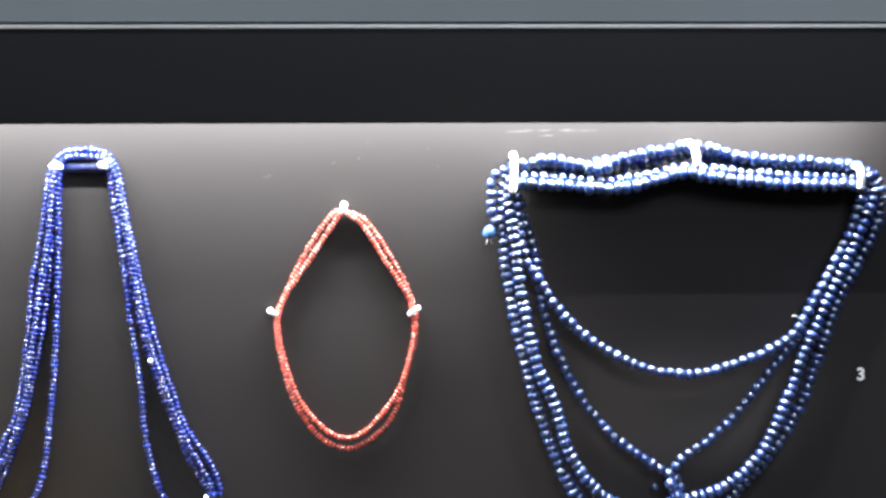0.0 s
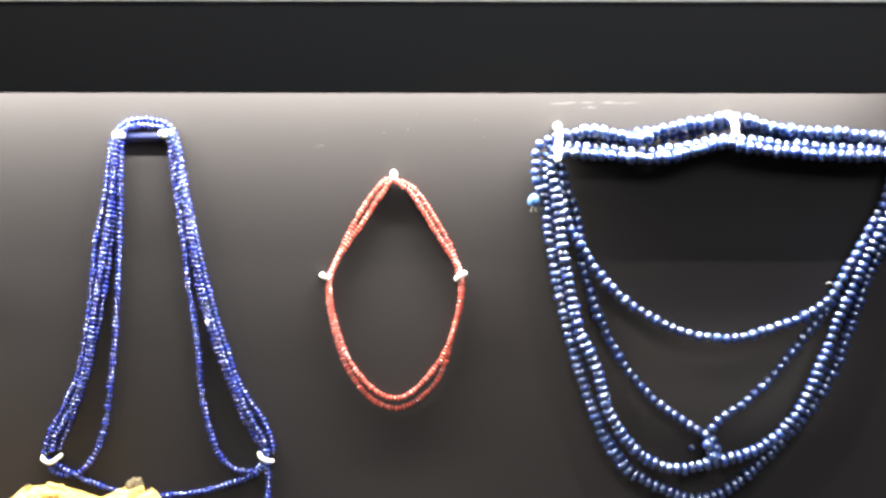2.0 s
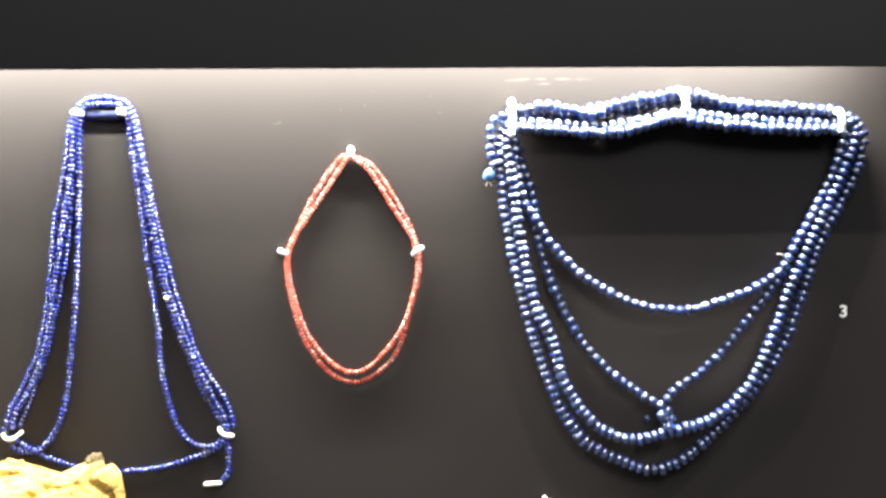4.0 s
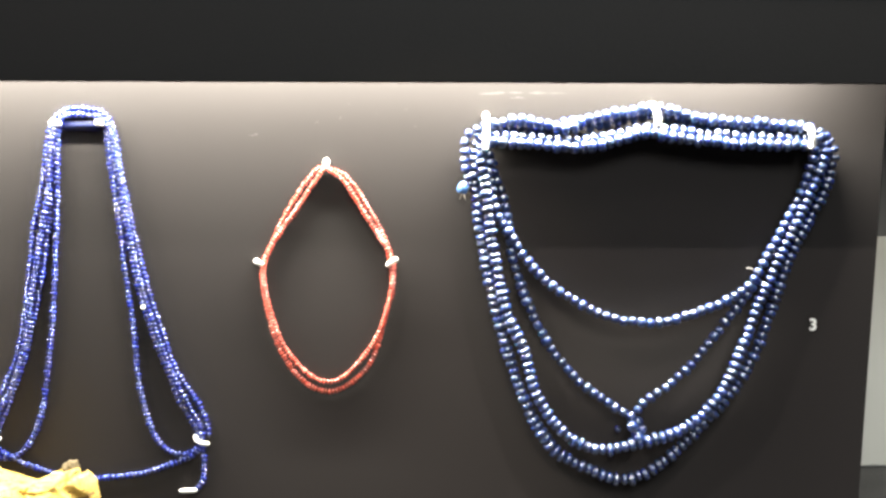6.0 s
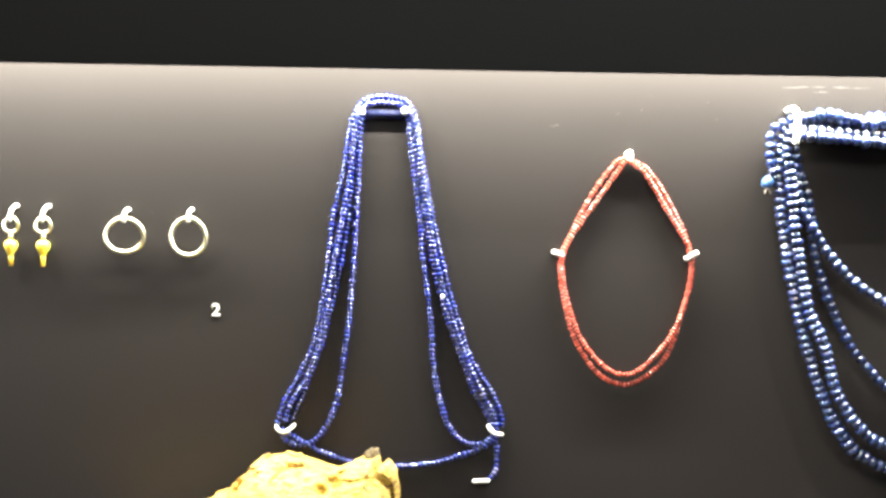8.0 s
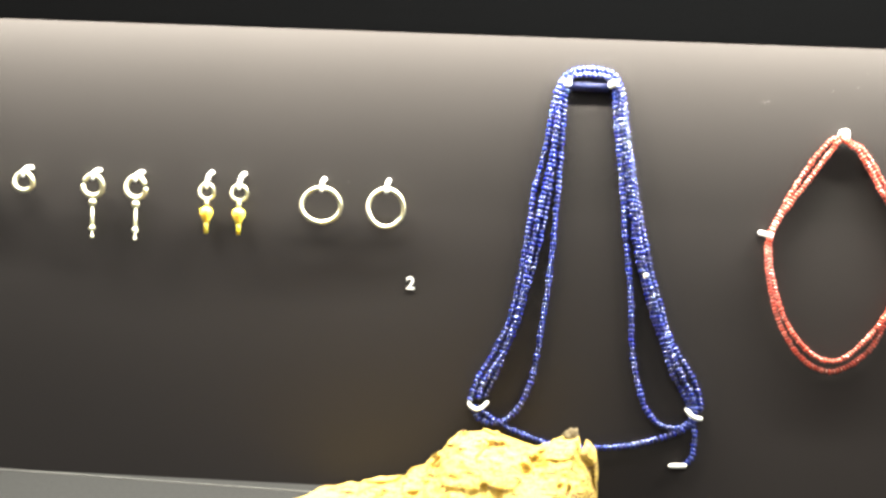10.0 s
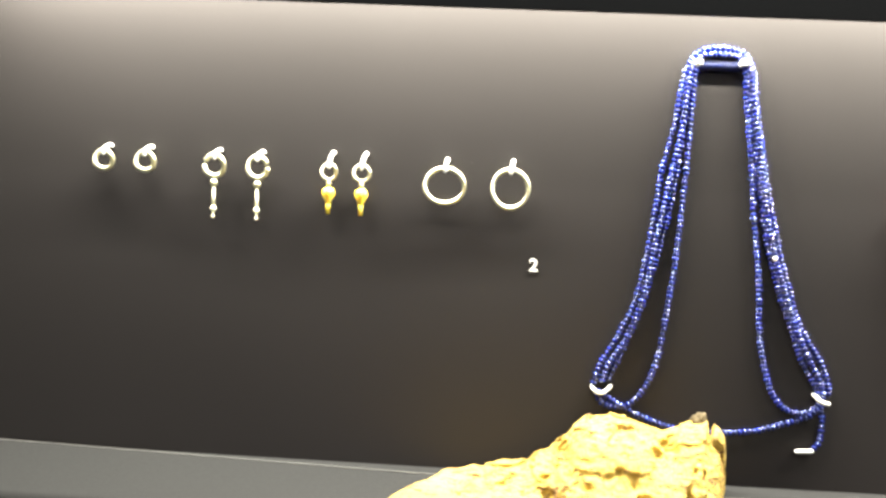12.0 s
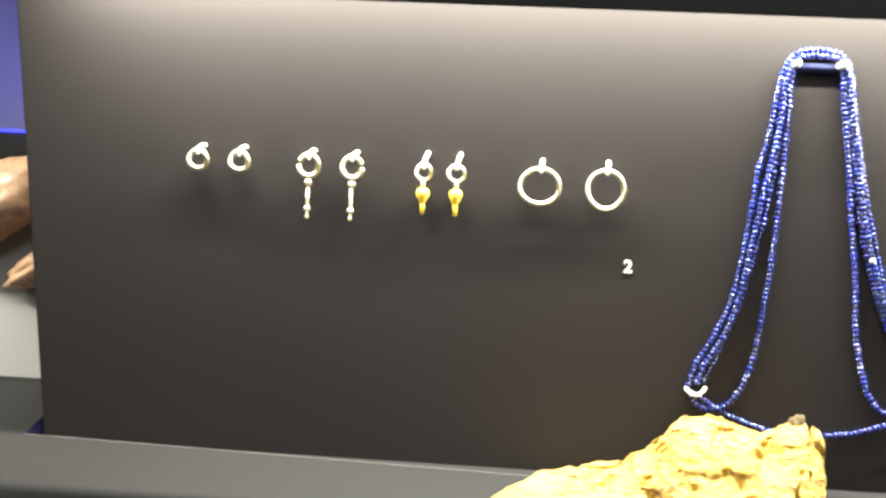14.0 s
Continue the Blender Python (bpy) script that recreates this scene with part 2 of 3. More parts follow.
def bead_mesh(kind, radius, length, mat, variant):
    key = (kind, variant)
    if key not in BEADS:
        rnd = random.Random(variant * 7 + len(kind))
        bm = lathe(bead_profile(radius, length * rnd.uniform(0.85, 1.05), kind in ("seed_bead", "collar_disc")), 12)
        for v in bm.verts:
            v.co.xy *= 1 + 0.05 * noise.noise(v.co * 900 + Vector((variant * 3.1, 0, 0)))
            v.co.z += v.co.x * rnd.uniform(-0.12, 0.12)
        BEADS[key] = mesh_of(kind, bm, mat, smooth=True)
    return BEADS[key]


def strand(thing, name, points, radius, length, gap, mat, thread, kind, single=True, jitter=0.35, seed=0):
    """One string: a cord under the thing, and its beads under the cord, singly or as one joined row."""
    rnd = random.Random(seed)
    cord = part(name, tube(spline(points, 0.004) + [Vector(points[-1])], radius * 0.28, 6), thread, thing)
    places = spline(points, length + gap)
    joined = None if single else bmesh.new()
    for i, p in enumerate(places):
        way = places[min(i + 1, len(places) - 1)] - places[max(i - 1, 0)]
        if way.length < 1e-6:
            continue
        turn = way.to_track_quat("Z", "Y").to_matrix().to_4x4()
        push = Vector((rnd.uniform(-1, 1), rnd.uniform(-0.6, 0.6), rnd.uniform(-1, 1))) * radius * 0.11
        s = rnd.uniform(1 - jitter * 0.5, 1 + jitter * 0.3)
        m = Matrix.Translation(p + push) @ turn @ pose(0, 0, 0, rnd.uniform(-6, 6), rnd.uniform(-6, 6), rnd.uniform(0, 360)) @ Matrix.Diagonal((s, s, rnd.uniform(0.85, 1.12), 1))
        me = bead_mesh(kind, radius, length, mat, rnd.randrange(5))
        if single:
            b = new("bead", me)
            b.parent = cord
            b.matrix_basis = m
        else:
            start = len(joined.verts)
            joined.from_mesh(me)
            joined.verts.ensure_lookup_table()
            for v in joined.verts[start:]:
                v.co = m @ v.co
    if joined:
        tagged(part("beading", joined, mat, cord, smooth=True), kind="stuff")
    return cord


def at(org, y_mm, pts):
    return [(x / 1000, y_mm / 1000, z / 1000) for x, z in pts]


def thing(name, place, label, category, group=""):
    ob = new(name)
    ob.empty_display_size = 0.02
    ob.matrix_world = Matrix.Translation(place)
    return tagged(ob, label, category, group)


def structure(name, bm, mat, label, smooth=False):
    return tagged(part(name, bm, mat, None, smooth=smooth), label, kind="structure")


# ---- the room round the showcase ----
structure("floor", box(-3.2, 3.2, -3.5, 1.2, -0.1, 0.0), M_FLOORING, "dark grey carpeted gallery floor")
structure("ceiling", box(-3.2, 3.2, -3.5, 1.2, 3.0, 3.1), M_ROOM, "dark painted gallery ceiling")
structure("wall_north", box(-3.2, 3.2, 1.1, 1.2, 0.0, 3.0), M_ROOM, "dark painted gallery wall behind the showcase")
structure("wall_south", box(-3.2, 3.2, -3.5, -3.4, 0.0, 3.0), M_ROOM, "dark painted gallery wall behind the visitor")
structure("wall_west", box(-3.2, -3.1, -3.4, 1.1, 0.0, 3.0), M_ROOM, "dark painted gallery side wall")
structure("wall_east", box(3.1, 3.2, -3.4, 1.1, 0.0, 3.0), M_ROOM, "dark painted gallery side wall")

# ---- the showcase ----
base = tagged(new("showcase_base"), "grey painted showcase floor with a narrow slot along the panel", kind="structure")
part("base_front", prism([(-1.9, -0.36), (1.5, -0.36), (1.5, -0.058), (0.268, -0.058), (-0.6425, 0.0003), (-1.9, 0.0003)], 1.10, BASE), M_BASE, base)
part("base_side", prism([(-1.9, 0.0005), (-0.6427, 0.0005), (-0.6547, 0.050), (-0.6547, 0.5), (-1.9, 0.5)], 1.10, BASE), M_BASE, base)
part("base_side", prism([(0.290, 0.052), (0.276, -0.0578), (1.5, -0.0578), (1.5, 0.5), (0.290, 0.5)], 1.10, BASE), M_BASE, base)
part("base_back", box(-0.6545, 0.2898, 0.052, 0.5, 1.10, BASE), M_BASE, base)
part("base_foot", prism([(-0.628, -0.0008), (0.268, -0.0578), (0.268, 0.0), (-0.628, 0.0)], 1.10, BASE - 0.0012), M_BASE, base, "grey strip in the slot before the panel")
part("slot_bottom", box(-0.66, 0.289, 0.0, 0.052, 1.18, 1.235), M_WALL, base)
lip = part("slot_edge", box(0.0, 0.911, 0.0, 0.0010, -0.006, 0.0006), M_LIP, base, "pale worn edge of the slot")
lip.matrix_basis = pose(-0.6425, 0.0003, BASE, 0, 0, -3.66)
part("base_body", box(-1.9, 1.5, -0.36, 0.5, 0.0, 1.098), M_FASCIA, base)

bm = box(-0.5, 0.5, 0.0, 0.02, 1.236, 1.63)
for v in bm.verts:
    v.co.x = (PANEL_L - 0.0914 * (v.co.z - BASE)) if v.co.x < 0 else (PANEL_R + 0.055 * (v.co.z - BASE))
bmesh.ops.bevel(bm, geom=bm.edges[:], offset=0.0006, segments=2, affect="EDGES")
panel = structure("display_panel", bm, M_PANEL, "satin black display panel standing upright in the showcase")
fascia = tagged(new("showcase_hood"), "black fascia under a grey lacquered hood with a bright metal trim", kind="structure")
part("fascia", box(-1.9, 1.5, FASCIA_Y, FASCIA_Y + 0.0015, FASCIA_LOW, FASCIA_TOP, 0.0005), M_FASCIA, fascia, "matt black fascia board")
part("metal_trim", box(-1.9, 1.5, FASCIA_Y - 0.0012, FASCIA_Y + 0.0015, FASCIA_TOP + 0.0002, FASCIA_TOP + 0.0016), M_TRIM, fascia, "thin bright aluminium trim")
part("shadow_gap", box(-1.9, 1.5, FASCIA_Y + 0.003, FASCIA_Y + 0.0015, FASCIA_TOP + 0.0017, FASCIA_TOP + 0.0032), M_FASCIA, fascia)
part("hood_board", box(-1.9, 1.5, FASCIA_Y, FASCIA_Y + 0.0015, FASCIA_TOP + 0.0033, 2.1), M_HOOD, fascia, "glossy grey lacquered board")
part("hood_top", box(-1.9, 1.5, FASCIA_Y + 0.007, 0.5, 2.08, 2.1), M_FASCIA, fascia)
structure("showcase_back", box(-1.9, 1.5, 0.5, 0.52, 1.0, 2.1), M_WALL, "pale showcase back wall washed with blue light")
led = thing("light_strip", (-0.150, -0.0262, 1.561), "slim aluminium light strip behind the black fascia", "lamp")
part("profile", box(-0.43, 0.43, -0.0015, 0.012, -0.006, 0.004), M_TRIM, led)

# ---- boards behind the panel, to both sides ----
for x0, x1, y0 in ((-1.85, -0.664, 0.152), (0.315, 1.45, 0.122)):
    bd = thing("display_board", ((x0 + x1) / 2, y0, BASE), "grey painted sloping display board standing on the showcase floor", "display board", "side display boards")
    w = (x1 - x0) / 2
    bm = box(-w, w, 0.0, 0.012, 0.001, 0.174, 0.001)
    bmesh.ops.transform(bm, verts=bm.verts, matrix=pose(0, 0, 0, -15, 0, 0))
    part("board", bm, M_BOARD, bd)
rail = thing("led_rail", (-1.3, 0.40, 1.452), "dark rail with a glowing blue line of light", "lamp")
part("rail_body", box(-0.62, 0.75, 0.0, 0.02, -0.2025, -0.003), M_BASE, rail)
part("light_line", box(-0.62, 0.75, -0.003, 0.01, -0.0028, 0.0004), M_LED, rail, "glowing blue line")


def crusty(name, size, place, turn, label, seed):
    ob = thing(name, place, label, "artefact", "corroded pieces on the side board")
    bm = bmesh.new()
    bmesh.ops.create_icosphere(bm, subdivisions=4, radius=1)
    for v in bm.verts:
        d = v.co.normalized()
        k = 1 + 0.22 * noise.fractal(d * 1.6 + Vector((seed, 0, 0)), 1.0, 2.0, 4) + 0.07 * noise.noise(d * 9)
        v.co = Vector((d.x * size[0], d.y * size[1], d.z * size[2])) * k
    bmesh.ops.transform(bm, verts=bm.verts, matrix=pose(0, 0, 0, *turn))
    part("crust", bm, M_RUST, ob, smooth=True)
    return ob


crusty("corroded_fragment", (0.062, 0.018, 0.028), (-0.752, 0.160, 1.383), (-15, -27, 0), "thick reddish-brown corroded fragment on the grey board", 3.0)
crusty("corroded_fragment", (0.042, 0.011, 0.012), (-0.703, 0.158, 1.343), (-15, -30, 0), "slim pinkish-brown corroded sliver on the grey board", 8.0)

# ---- blue bead collar, numbered three ----
COLLAR = {
    "top1": (-9.5, [(-88.5, 14.9), (-79.4, 17.2), (-67.9, 18.2), (-53.1, 16.0), (-40.0, 13.7), (-30.2, 19.3), (-10.5, 22.9), (11.9, 25.6), (29.1, 21.4), (55.5, 17.6), (78.7, 16.7), (103.6, 14.1)]),
    "top2": (-4.5, [(-87.0, 10.7), (-68.8, 14.7), (-55.5, 12.1), (-39.0, 18.4), (-25.7, 15.5), (-5.9, 19.8), (14.1, 22.2), (34.1, 17.7), (60.8, 14.1), (80.8, 13.8), (104.2, 12.6)]),
    "top3": (-9.0, [(-87.9, 9.6), (-69.9, 8.6), (-58.0, 8.0), (-42.0, 6.8), (-25.8, 7.6), (-8.0, 11.5), (6.5, 14.6), (22.0, 12.2), (39.0, 10.8), (55.0, 9.8), (71.4, 8.6), (102.3, 8.4)]),
    "top4": (-12.0, [(-84.0, 6.2), (-70.0, 5.2), (-58.0, 4.2), (-42.0, 2.9), (-25.8, 3.9), (-8.0, 8.2), (6.5, 11.2), (22.0, 8.4), (39.0, 6.6), (55.0, 5.4), (71.4, 4.6), (99.0, 4.6)]),
    "end": (-8.0, [(-88.4, 14.4), (-94.9, 13.0), (-99.5, 8.1), (-100.1, -1.0), (-100.1, -7.9), (-98.4, -14.4), (-101.0, -20.7)]),
    "outer": (-7.0, [(-89.6, 13.1), (-94.1, 3.3), (-94.7, -12.4), (-93.0, -35.4), (-89.2, -56.9), (-84.5, -80.0), (-77.7, -108.3), (-68.2, -136.6), (-58.1, -159.1), (-45.3, -175.9), (-27.8, -185.4), (-10.3, -192.2), (7.4, -188.2), (25.1, -174.8), (40.6, -158.7), (58.1, -138.5), (69.2, -120.1), (77.6, -98.4), (85.3, -75.1), (94.2, -51.8), (105.6, -31.9), (113.6, -12.0), (113.9, 3.8), (104.7, 13.7)]),
    "mid": (-9.5, [(-87.5, 11.6), (-91.1, -1.1), (-88.0, -20.7), (-85.6, -43.6), (-81.5, -68.3), (-75.5, -94.7), (-66.1, -114.6), (-58.0, -141.2), (-44.5, -161.2), (-30.1, -171.3), (-15.1, -173.7), (3.2, -169.4), (23.1, -164.1), (43.0, -150.4), (55.1, -131.4), (64.7, -108.1), (73.0, -84.8), (84.0, -60.0), (96.1, -33.5), (106.4, -10.5), (110.1, 2.7), (103.6, 12.2)]),
    "vee": (-6.0, [(-87.1, 3.4), (-81.4, -15.7), (-76.0, -32.1), (-73.9, -51.9), (-68.5, -73.5), (-60.0, -95.1), (-48.2, -115.8), (-33.1, -133.5), (-14.5, -147.6), (-1.0, -155.4), (4.4, -162.2), (0.4, -166.2)]),
    "vee2": (-7.0, [(-2.0, -154.5), (6.9, -145.5), (19.2, -136.8), (33.4, -123.4), (46.6, -107.1), (58.1, -92.4), (67.9, -79.1), (77.7, -60.1), (89.0, -40.2), (99.7, -18.7), (106.7, -2.1), (106.5, 9.4)]),
    "swag": (-9.0, [(-86.4, -1.1), (-85.0, -19.0), (-81.7, -35.4), (-74.0, -46.9), (-65.7, -60.1), (-52.4, -74.9), (-35.7, -86.5), (-19.1, -94.8), (-2.5, -98.4), (14.2, -98.8), (34.1, -93.5), (53.9, -85.5), (67.8, -74.9), (78.4, -56.7), (88.1, -39.2), (96.8, -20.4), (102.5, -3.9), (102.3, 7.6)]),
}

org = (0.13, 0.0, 1.47)
collar = thing("beaded_collar", org, "many-stranded collar of dark blue glass beads pinned to the black panel", "necklace")
for i, (name, (y, pts)) in enumerate(COLLAR.items()):
    top = name.startswith("top")
    strand(collar, "strand", at(org, y, pts), 0.0037 if name in ("outer", "mid") else 0.0038 if top else 0.0031, 0.0040 if name in ("outer", "mid") else 0.0047, 0.0005,
           M_BLUE, M_THREAD, "collar_disc" if name in ("outer", "mid") else "wide_bead" if top else "collar_bead", single=not top, seed=i + 1)
knot = part("end_bead", lathe(bead_profile(0.0034, 0.0062), 14), M_PALE, collar, "pale blue end bead", smooth=True)
knot.matrix_basis = pose(-0.1015, -0.009, -0.0207, 0, 20, 0)
for dx, dz, dy in ((-9, -163, -3), (-2, -159.5, -11), (2, -166.5, -10)):
    b = part("knot_bead", lathe(bead_profile(0.0034 if dy < -5 else 0.002, 0.005 if dy < -5 else 0.003), 12), M_BLUE, collar, smooth=True)
    b.matrix_basis = pose(dx / 1000, dy / 1000, dz / 1000, 30, 40, 0)
part("loose_thread", tube(spline([(0.071, -0.012, -0.071), (0.0665, -0.015, -0.0675), (0.064, -0.014, -0.0665), (0.062, -0.015, -0.0675)], 0.001), 0.00030, 5), M_FIBRE, collar, "frayed pale thread end")
for dx in (-0.0012, 0.0010):
    part("loose_thread", tube(spline([(-0.1015 + dx * 0.4, -0.010, -0.0235), (-0.1018 + dx, -0.0105, -0.0255), (-0.1014 + dx * 1.6, -0.010, -0.0275)], 0.0008), 0.00035, 5), M_FIBRE, collar, "short pale thread end")

# ---- cobalt necklace ----
NECKLACE = {
    "l1": (-2.3, [(-17.6, -1.8), (-20.6, -5.4), (-23.7, -19.3), (-25.6, -35.5), (-28.5, -50.1), (-31.6, -64.7), (-33.2, -81.0), (-35.5, -100.5), (-38.5, -120.1), (-42.7, -139.8), (-51.2, -159.4), (-59.3, -174.1), (-62.8, -186.2)]),
    "l2": (-3.5, [(-15.4, -2.0), (-19.5, -13.0), (-21.0, -29.1), (-22.6, -45.3), (-25.4, -59.9), (-28.0, -74.5), (-30.5, -90.7), (-33.0, -105.3), (-35.6, -123.3), (-39.5, -141.2), (-46.0, -159.2), (-54.7, -173.8), (-58.8, -185.9)]),
    "l3": (-2.0, [(-15.6, -2.4), (-17.6, -5.6), (-19.8, -20.8), (-21.1, -38.7), (-22.4, -56.6), (-24.3, -74.5), (-27.3, -92.5), (-30.5, -108.8), (-34.3, -125.2), (-37.9, -139.9), (-44.0, -156.3), (-49.9, -172.7), (-55.3, -184.8)]),
    "l4": (-2.4, [(-14.6, -3.1), (-16.3, -6.4), (-17.3, -25.8), (-17.6, -45.3), (-18.3, -64.8), (-19.3, -84.3), (-20.3, -103.9), (-21.9, -123.5), (-23.9, -141.5), (-26.5, -162.9), (-30.7, -179.9), (-36.8, -191.7), (-46.0, -199.2), (-57.4, -197.5), (-60.8, -189.5)]),
    "r1": (-2.3, [(12.1, -1.3), (15.0, -4.9), (17.7, -19.5), (20.3, -35.7), (23.7, -52.0), (26.7, -66.7), (30.3, -83.0), (34.6, -99.4), (38.7, -114.2), (43.4, -127.4), (47.7, -142.2), (54.1, -153.8), (62.1, -165.4), (67.5, -177.0), (69.4, -187.6)]),
    "r2": (-3.5, [(11.3, -1.8), (15.0, -11.5), (17.7, -27.7), (21.3, -45.5), (24.2, -65.0), (27.8, -84.6), (32.1, -102.6), (37.4, -118.9), (42.7, -133.7), (49.0, -150.2), (55.3, -163.4), (63.3, -177.6), (66.4, -189.2)]),
    "r3": (-2.0, [(9.9, -2.2), (12.4, -6.4), (14.5, -21.0), (17.8, -38.9), (20.7, -56.9), (23.4, -73.2), (26.7, -91.2), (30.1, -104.3), (35.1, -120.8), (40.4, -135.6), (45.8, -148.9), (52.8, -167.1), (60.1, -178.7), (64.3, -189.3)]),
    "r4": (-2.4, [(9.6, -2.9), (11.5, -6.8), (12.5, -21.1), (14.9, -37.3), (17.2, -53.6), (19.2, -68.3), (20.6, -83.0), (22.7, -97.7), (25.0, -114.1), (26.8, -130.5), (27.5, -145.3), (29.6, -160.1), (33.3, -174.9), (38.0, -187.2), (46.1, -195.5), (56.8, -197.0), (65.4, -190.8)]),
    "top1": (-2.2, [(-19.3, -3.7), (-17.3, 0.8), (-13.4, 3.7), (-7.5, 5.0), (-0.4, 5.3), (6.0, 4.3), (10.8, 2.0), (13.7, -2.6)]),
    "top2": (-2.9, [(-17.2, -4.6), (-13.9, -0.1), (-9.4, 1.5), (0.2, 1.7), (7.6, 0.4), (12.1, -3.5)]),
    "link": (-2.4, [(-60.8, -190.5), (-55.7, -193.2), (-50.9, -196.2), (-46.0, -198.9), (-39.6, -202.3), (-33.1, -204.6), (-25.0, -207.4), (-12.0, -211.1), (1.0, -211.6), (9.2, -211.0), (19.0, -210.1), (32.1, -208.0), (45.3, -203.8), (56.8, -199.3), (64.4, -194.1)]),
    "tail": (-2.4, [(65.4, -192.8), (66.3, -200.1), (66.2, -206.7), (65.5, -212.6), (63.1, -216.6), (60.8, -218.5)]),
}

org = (-0.19, 0.0, 1.49)
necklace = thing("bead_necklace", org, "long necklace of small cobalt blue beads in several strands", "necklace")
for i, (name, (y, pts)) in enumerate(NECKLACE.items()):
    strand(necklace, "strand", at(org, y, pts), 0.0020, 0.0021, 0.0006, M_COBALT, M_THREAD, "seed_bead", single=name in ("l4", "r4", "link"), seed=i + 30)
part("spacer_bar", box(-0.0146, 0.0086, -0.0030, -0.0003, -0.0072, -0.0012, 0.0009), M_BAR, necklace, "smooth dark blue bar under the top strands", smooth=True)
tip = part("white_end", tube([(0.0521, -0.004, -0.2187), (0.0535, -0.004, -0.2187), (0.0610, -0.004, -0.2183), (0.0623, -0.004, -0.2181)], 0.0013, 10), M_PIN, necklace, "white sleeve at the cord's end", smooth=True)
part("white_bead", lathe(bead_profile(0.0012, 0.0020), 10), M_PIN, necklace, "single white bead", smooth=True).matrix_basis = pose(0.0328, -0.007, -0.1099, 0, 70, 0)

# ---- red necklace ----
RED = {
    "1": (-2.2, [(-1.4, 2.3), (-8.3, -1.1), (-22.2, -20.9), (-33.8, -44.4), (-38.9, -59.7), (-35.8, -82.7), (-29.1, -104.2), (-16.3, -122.8), (-1.8, -130.2), (12.8, -125.4), (25.2, -111.6), (32.2, -89.3), (37.8, -66.4), (36.1, -48.0), (25.1, -25.0), (11.5, -5.1), (-1.4, 2.3)]),
    "2": (-3.6, [(-1.3, 1.0), (-5.1, -2.8), (-18.2, -22.4), (-32.1, -42.9), (-37.9, -59.6), (-34.0, -82.6), (-25.1, -104.8), (-10.0, -121.1), (5.2, -123.2), (20.7, -109.1), (30.7, -92.3), (37.2, -66.3), (34.9, -47.9), (22.8, -28.0), (9.3, -6.6), (-1.3, 1.0)]),
}

org = (-0.05, 0.0, 1.46)
red = thing("bead_necklace", org, "short necklace of tiny orange-red beads in two strands", "necklace")
for i, (name, (y, pts)) in enumerate(RED.items()):
    strand(red, "strand", at(org, y, pts), 0.0016, 0.0015, 0.0006, M_RED, M_REDTHREAD, "red_bead", single=False, seed=i + 60)


# ---- white mounting pins ----
def pin(points, radius, label="white plastic-sleeved mounting pin holding jewellery on the panel"):
    place = Vector(points[0])
    ob = thing("mounting_pin", place, label, "pin", "white mounting pins")
    part("sleeve", tube(spline([Vector(p) - place for p in points], 0.0008), radius, 10), M_PIN, ob, smooth=True)
    return ob


# over the collar's upper strands
pin([(0.0417, 0.001, 1.4915), (0.0416, -0.011, 1.4915), (0.0415, -0.0178, 1.4865), (0.0412, -0.0186, 1.478), (0.0407, -0.0178, 1.4705)], 0.0018)
pin([(0.1372, 0.001, 1.4975), (0.1373, -0.011, 1.4975), (0.1384, -0.0178, 1.494), (0.1394, -0.0186, 1.4875), (0.1397, -0.0178, 1.4832)], 0.0020)
pin([(0.2270, 0.001, 1.4850), (0.2271, -0.011, 1.4850), (0.2277, -0.0176, 1.4830), (0.2282, -0.0186, 1.4775), (0.2284, -0.0178, 1.4715)], 0.0019)
# under the cobalt necklace and at its shoulders
pin([(-0.2533, 0.001, 1.3020), (-0.2534, -0.0038, 1.3012), (-0.2510, -0.0054, 1.2993), (-0.2478, -0.0054, 1.2990), (-0.2448, -0.0038, 1.3010), (-0.2427, -0.0020, 1.3032)], 0.0011)
pin([(-0.1286, 0.001, 1.3036), (-0.1285, -0.0036, 1.3034), (-0.1271, -0.0052, 1.3016), (-0.1250, -0.0055, 1.3002), (-0.1222, -0.0050, 1.2996), (-0.1199, -0.0034, 1.2995)], 0.0012)
pin([(-0.2058, 0.001, 1.4864), (-0.2058, -0.008, 1.4864), (-0.2061, -0.0112, 1.4862), (-0.2080, -0.0112, 1.4846)], 0.0019)
pin([(-0.1811, 0.001, 1.4868), (-0.1811, -0.008, 1.4868), (-0.1806, -0.0112, 1.4866), (-0.1790, -0.0112, 1.4852)], 0.0019)
# low on the panel, under the collar
pin([(0.0610, 0.001, 1.2603), (0.0611, -0.005, 1.2602), (0.0636, -0.006, 1.2598), (0.0646, -0.004, 1.2586)], 0.0014)
# round the red necklace
pin([(-0.0508, 0.001, 1.4648), (-0.0508, -0.007, 1.4651), (-0.0507, -0.0085, 1.4630), (-0.0507, -0.0085, 1.4598)], 0.0017)
pin([(-0.0925, 0.001, 1.4069), (-0.0921, -0.0045, 1.4067), (-0.0898, -0.0062, 1.4058), (-0.0868, -0.0058, 1.4045)], 0.0014)
pin([(-0.0148, 0.001, 1.4046), (-0.0148, -0.0045, 1.4047), (-0.0121, -0.0062, 1.4068), (-0.0092, -0.0058, 1.4088)], 0.0015)


